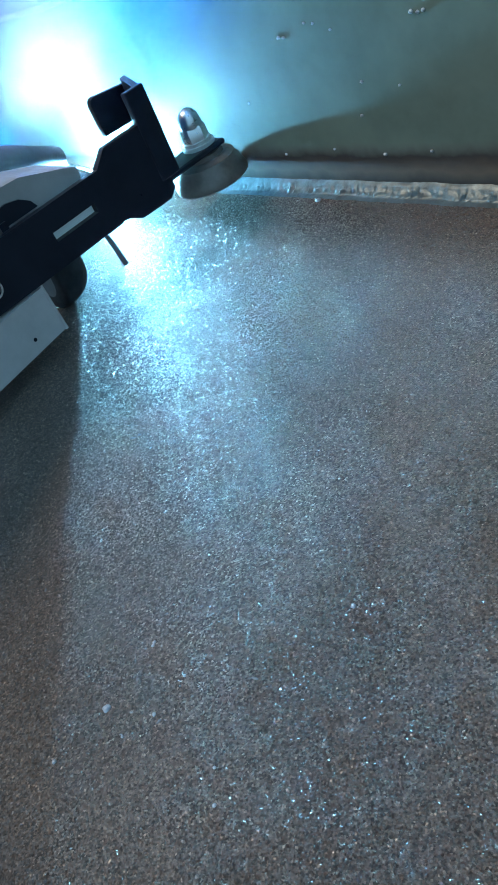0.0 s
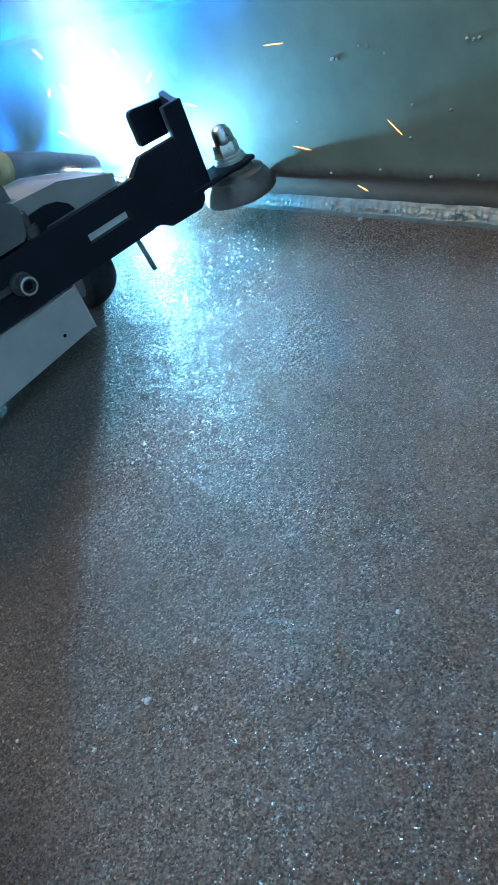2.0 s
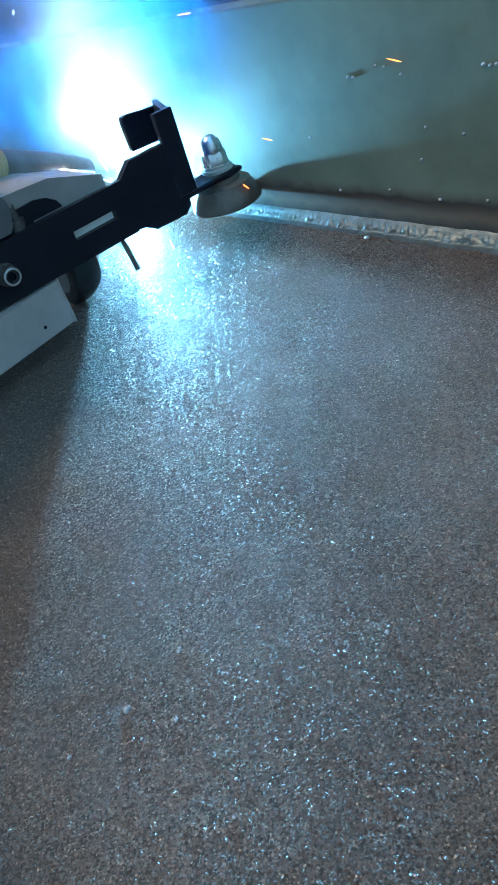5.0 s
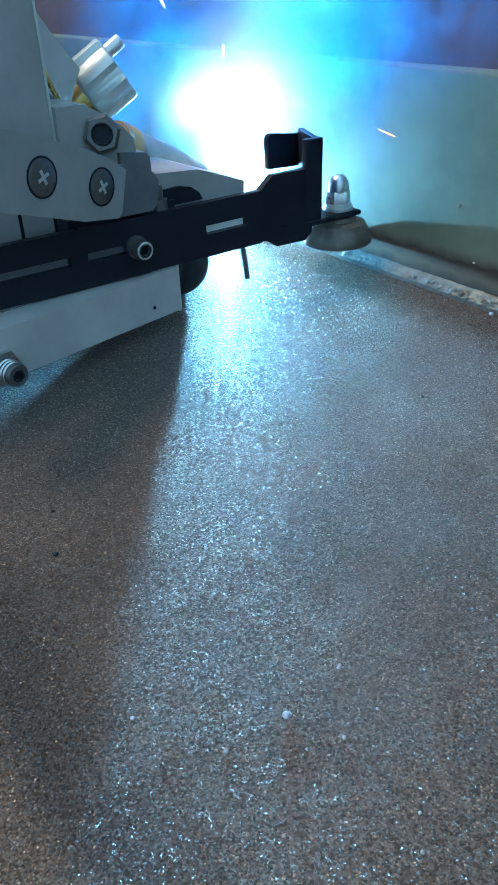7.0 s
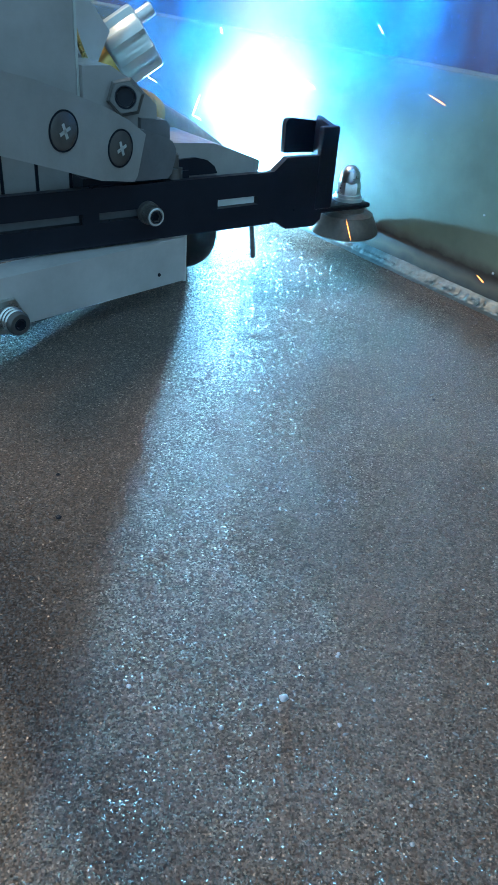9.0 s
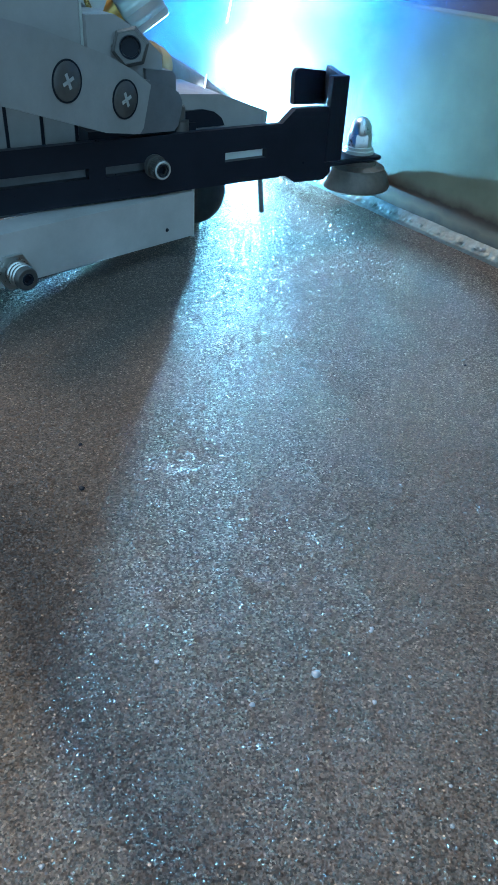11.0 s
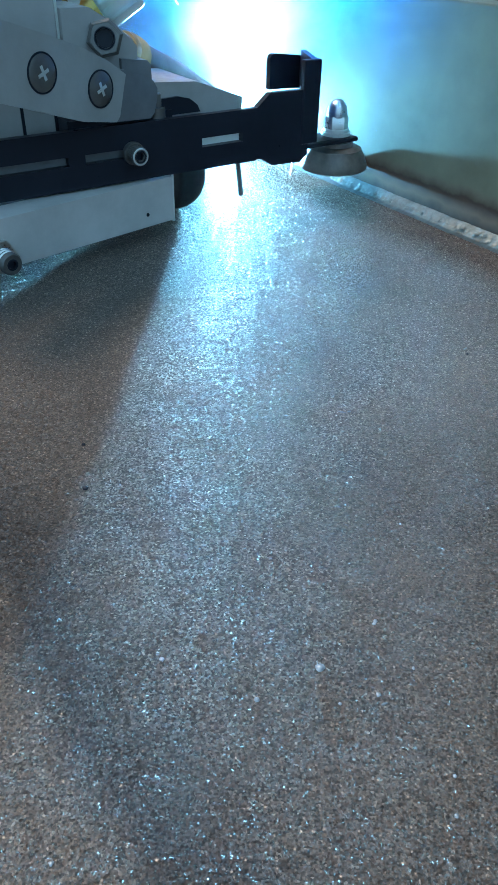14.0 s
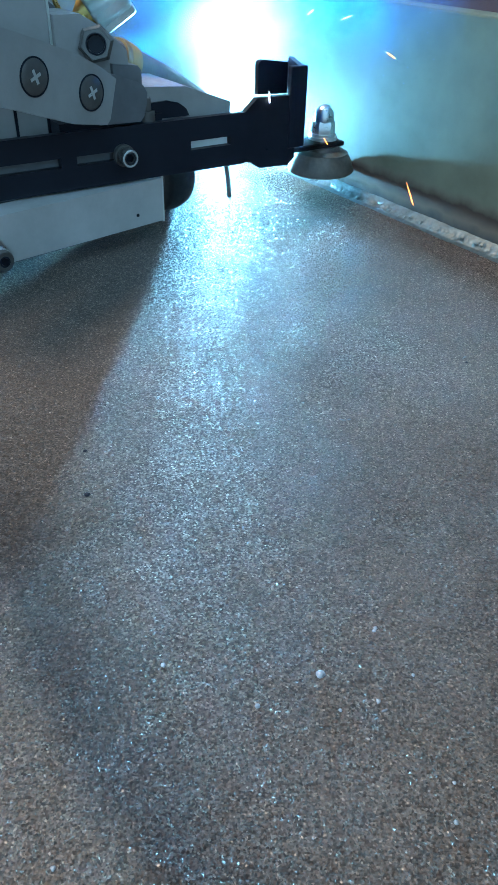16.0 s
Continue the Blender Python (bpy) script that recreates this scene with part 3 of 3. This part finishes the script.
    bm = bmesh.new()
    add_box(bm, (c.x - 5, -26.6, c.z + 18.8), (c.x + 6, c.y + 5.4, c.z + 20.6))
    bevel(bm, 0.9)
    part("roller_bracket", bm, BLACK, tractor)
    bm = bmesh.new()
    add_lathe(bm, [(0, 20.6), (5.0, 20.6), (5.0, 21.6), (4.4, 21.7), (4.4, 22.6), (0, 22.6)], Matrix.Translation(c), 32)
    part("spring_washer", bm, SILVER, tractor, smooth=True)
    bm = bmesh.new()
    add_lathe(bm, [(0, 22.6), (4.0, 22.6), (4.0, 26.0), (3.5, 26.6)], Matrix.Translation(c), 6)
    add_lathe(bm, [(3.4, 26.2), (3.4, 27.6), (3.1, 29.4), (2.35, 30.7), (1.1, 31.5), (0, 31.7)], Matrix.Translation(c), 28)
    part("dome_nut", bm, CHROME, tractor, "domed bright-plated nut", smooth=True)
    return tractor


def build_arc():
    bm = bmesh.new()
    bmesh.ops.create_icosphere(bm, subdivisions=2, radius=1.6)
    arc = part("welding_arc", bm, ARC_GLOW, smooth=True)
    return tagged(arc, "blinding blue-white electric arc at the seam", "welding arc")


# ---- smoke, sparks, spatter ----
def build_smoke(rng):
    """Ragged, curved veils of fume, each drifting on its own."""
    shapes = []
    for k in range(3):
        bm = bmesh.new()
        bmesh.ops.create_grid(bm, x_segments=14, y_segments=14, size=46)
        for v in bm.verts:
            r2 = v.co.x ** 2 + v.co.y ** 2
            v.co.z = r2 * 0.0025 + 5 * noise.noise((v.co.x * 0.05, v.co.y * 0.05, k * 7.0))
        rim = [f for f in bm.faces if f.calc_center_median().xy.length > 41]
        bmesh.ops.delete(bm, geom=rim, context="FACES")
        shapes.append(bm)
    meshes = []
    for bm in shapes:
        ob = part("fume_veil", bm, FUME, smooth=True)
        meshes.append(ob.data)
        bpy.data.objects.remove(ob)
    puffs = []
    facing = Vector((0.22, -0.17, 0.10)).to_track_quat("Z", "Y").to_matrix().to_4x4()
    along_wall = Vector((0.12, -1, 0.10)).to_track_quat("Z", "Y").to_matrix().to_4x4()
    spots = [(-6, 4, 24, 0.8, 0), (6, 4, 34, 0.9, 0), (-12, 5, 42, 1.1, 0), (12, 5, 52, 1.2, 0), (-8, 8, 68, 1.5, 0), (16, 8, 80, 1.6, 0), (-16, 14, 98, 1.8, 0), (28, 10, 106, 1.6, 0),
             (-44, 0, 50, 1.2, 1), (-66, 8, 70, 1.5, 1), (34, 2, 54, 1.2, 1), (36, 4, 82, 1.5, 1), (-34, 26, 98, 1.7, 1), (14, 24, 104, 1.6, 1), (58, 0, 58, 1.1, 1), (70, 4, 92, 1.5, 1), (50, -2, 40, 0.9, 1)]
    spots += [(-24, 3, 26, 1.0, 0), (-32, 4, 40, 1.2, 0), (-46, 3, 34, 1.2, 1), (-20, 4, 52, 1.2, 0), (20, 4, 44, 0.9, 0)]
    near = [(-6, -8, 34, 0.9, 3), (10, -6, 46, 0.9, 3), (24, -7, 36, 1.0, 3), (42, -7, 48, 1.1, 3), (26, -6, 60, 1.2, 3), (-34, -6, 58, 1.5, 1), (-48, -16, 30, 1.3, 1), (-74, -20, 46, 1.8, 1), (-40, -10, 66, 1.7, 1)]
    spots += [(44, -4, 70, 1.5, 1), (60, 0, 84, 1.6, 1), (82, 4, 100, 1.8, 1), (40, 8, 100, 1.6, 1), (66, -4, 66, 1.3, 1), (88, -4, 78, 1.5, 1), (52, -5, 44, 1.5, 1), (72, -5, 58, 1.6, 1), (36, -4, 58, 1.4, 1), (34, -3, 9, 0.45, 1), (50, -4, 12, 0.5, 1)]
    spots += [(-60, 40, 40, 2.4, 2), (-90, 60, 90, 3.0, 2), (-120, 30, 60, 2.8, 2), (-20, 80, 100, 3.0, 2), (-150, 60, 120, 3.4, 2), (30, 70, 110, 2.2, 2), (-70, 90, 30, 3.0, 2)]
    between = Vector((0.45, -0.85, 0.25)).to_track_quat("Z", "Y").to_matrix().to_4x4()
    for k, (x, y, z, size, thin) in enumerate(spots + near):
        me = meshes[k % 3].copy()
        me.materials.clear()
        me.materials.append((FUME, HAZE, FAR_HAZE, MIST)[thin])
        low = k < len(spots) and z <= 60
        if low:
            me.transform(Matrix.Diagonal((1, 1, 0.3, 1)))
        ob = tagged(new("smoke_puff", me), "drifting blue-white welding smoke above the arc", "smoke", "welding smoke")
        ob.scale = (size,) * 3
        if k >= len(spots):
            place, turn, swing = (x, y, z), between, 0.35
        elif low:
            place, turn, swing = (x, y + 3, z), along_wall, 0.1
        else:
            place, turn, swing = (x, y, z), facing, 1.0
        puffs.append((ob, Vector(place) * 0.001, rng.uniform(0, 6.28), rng.uniform(-22, 22), rng.uniform(-22, 22), rng.choice((-1, 1)) * rng.uniform(8, 18), turn, swing))
    return puffs


def build_sparks(rng):
    sparks = []
    for k in range(300):
        hot = rng.random() < 0.38
        ln = rng.uniform(3.0, 8.5)
        bm = bmesh.new()
        add_lathe(bm, [(0, -ln / 2), (0.10, -ln / 4), (0.15, ln / 4), (0, ln / 2)], Matrix(), 6)
        ob = part("spark", bm, HOT if hot else WHITE_HOT)
        tagged(ob, "glowing orange streak of spatter in flight" if hot else "white-hot streak of spatter in flight", "spark", "flying sparks")
        sparks.append((ob, hot))
    return sparks


def build_spatter(rng):
    """Beads of spatter that lie on the plates."""
    def bead(r, seed):
        bm = bmesh.new()
        bmesh.ops.create_icosphere(bm, subdivisions=2, radius=r)
        for v in bm.verts:
            v.co *= 1 + 0.35 * noise.noise(v.co / r * 1.3 + Vector((seed, 0, 0)))
            v.co.z *= 0.75
        return bm
    for k, (x, y, r) in enumerate(((0, -135.1, 0.62), (21.3, -102.6, 0.4), (-0.5, -144.9, 0.35), (-2.2, -123.5, 0.3), (-63.8, -141.3, 0.42),
                                   (-51.6, -146.2, 0.55), (-1.9, -124.0, 0.3), (7.3, -131.3, 0.32), (-12.6, -152.1, 0.35), (24.1, -134.5, 0.3),
                                   (20.6, -131.2, 0.25), (5.7, -136.3, 0.25), (6.7, -124.6, 0.25), (-50.5, -53.6, 0.35), (4.4, -174.3, 0.3), (-72.2, -1.2, 0.8))):
        # black stands for the shade that beads 4 and 5 lie in
        ob = part("spatter_bead", bead(r, k * 3.1), BLACK if k in (4, 5, 13) else SPATTER, smooth=True)
        ob.location = (x * 0.001, y * 0.001, r * 0.0001)
        tagged(ob, "small round steel spatter bead lying on the plate", "spatter bead", "spatter on the plate")
    # thin slivers added in place of dark scratch marks
    for x, y, ln, turn in ((-46.8, -93.3, 1.5, 35), (-52.4, -52.4, 1.6, 100), (-46.1, -92.0, 0.8, 60), (16.5, -119.0, 1.0, 20), (-30, -128, 0.9, 140), (8.8, -131.6, 0.9, 80)):
        ob = part("scratch_sliver", bead(0.5, x), DARK, smooth=True)
        ob.matrix_world = pose(x * 0.001, y * 0.001, 0.0001, 0, 0, turn) @ Matrix.Diagonal((ln, 0.4, 0.3, 1))
        tagged(ob, "thin dark sliver standing in for a scratch mark on the plate", "scale flake", "flakes on the plate")
    for k, (x, z, r) in enumerate(((-73.6, 41.7, 0.7), (-71.8, 41.5, 0.6), (-63.8, 44, 0.5), (-61, 43.6, 0.5), (-56.1, 41.7, 0.5), (-32.7, 42.7, 0.7), (-31, 42.4, 0.6),
                                   (-29.5, 42.6, 0.6), (-50.8, 29.1, 0.6), (-39.9, 27.6, 0.5), (-53.5, 20.9, 0.6), (-49.2, 10.7, 0.7), (-35, 11.5, 0.6), (-66, 12.2, 0.5), (-85, 10.8, 0.6), (-93, 26, 0.5))):
        ob = part("spatter_bead", bead(r * 0.85, 50 + k * 2.3), SPATTER, smooth=True)
        ob.location = (x * 0.001, WALL_Y, z * 0.001)
        tagged(ob, "small steel spatter bead stuck to the upright plate", "spatter bead", "spatter on the upright plate")


rng = random.Random(7)
build_setting()
build_bead()
TRACTOR = build_tractor()
ARC_BALL = build_arc()
PUFFS = build_smoke(rng)
SPARKS = build_sparks(rng)
build_spatter(rng)


def motions():
    steps = [k * 0.5 for k in range(33)]
    walk(TRACTOR, [(t, pose(SPEED * t, 0, 0)) for t in steps])
    walk(ARC_BALL, [(t, pose(ARC.x + SPEED * t, ARC.y, ARC.z)) for t in steps])
    for ob, at, phase, tilt, lean, spin, facing, loose in PUFFS:
        rows = []
        for t in steps:
            swing = Vector((0.006 * math.sin(0.9 * t + phase), 0.005 * loose * math.cos(0.7 * t + phase * 2), 0.010 * (0.3 + 0.7 * loose) * math.sin(0.8 * t + phase * 3)))
            place = ARC + at + swing + Vector((SPEED * t + 0.009, 0, 0))
            rows.append((t, Matrix.Translation(place) @ facing @ pose(0, 0, 0, tilt * loose, lean * loose, spin * t + 57 * phase)))
        walk(ob, rows)
    r = random.Random(11)
    axis = (TORCH_BACK - TORCH_TIP).normalized()
    bore = TORCH_TIP * 0.001 + axis * 0.016
    for k, (ob, hot) in enumerate(SPARKS):
        start = -0.3 + 16.2 * (k + r.random()) / len(SPARKS)
        if hot:
            v = Vector((r.uniform(0.02, 0.17), r.uniform(-0.03, 0.03), r.uniform(0.02, 0.15)))
        else:
            v = Vector((r.uniform(-0.10, 0.07), r.uniform(-0.05, 0.04), r.uniform(0.05, 0.18)))
        home = Vector((ARC.x, ARC.y, ARC.z))
        rows = []
        wait = max(0.0, start)
        born = v.to_track_quat("Z", "Y").to_matrix().to_4x4()
        if wait > 0.2:
            # parked out of sight inside the torch until it is thrown off
            inside = axis if axis.dot(v) > 0 else -axis
            turn = inside.to_track_quat("Z", "Y").to_matrix().to_4x4()
            for t in (0.0, wait - 0.12):
                rows.append((t, Matrix.Translation(bore + Vector((SPEED * t, 0, 0))) @ turn))
        if not rows or wait > rows[-1][0]:
            rows.append((wait if rows else 0.0, Matrix.Translation(home + Vector((SPEED * wait, 0, 0))) @ born))
        for j in range(1, 12):
            t = wait + 0.13 * j
            if t > 16.0:
                break
            dt = 0.13 * j
            p = home + Vector((SPEED * wait, 0, 0)) + v * dt + Vector((0, 0, -0.09 * dt * dt))
            now = v + Vector((0, 0, -0.18 * dt))
            rows.append((t, Matrix.Translation(p) @ now.to_track_quat("Z", "Y").to_matrix().to_4x4()))
        last = rows[-1][1].translation
        if rows[-1][0] < 15.5:
            rows.append((rows[-1][0] + 0.35, Matrix.Translation((last.x - 0.1, 0.32 + 0.1 * r.random(), 0.001)) @ pose(0, 0, 0, 90, 0, r.uniform(-80, 80))))
        if rows[-1][0] < 15.9:
            rows.append((16.0, rows[-1][1]))
        walk(ob, rows)


motions()
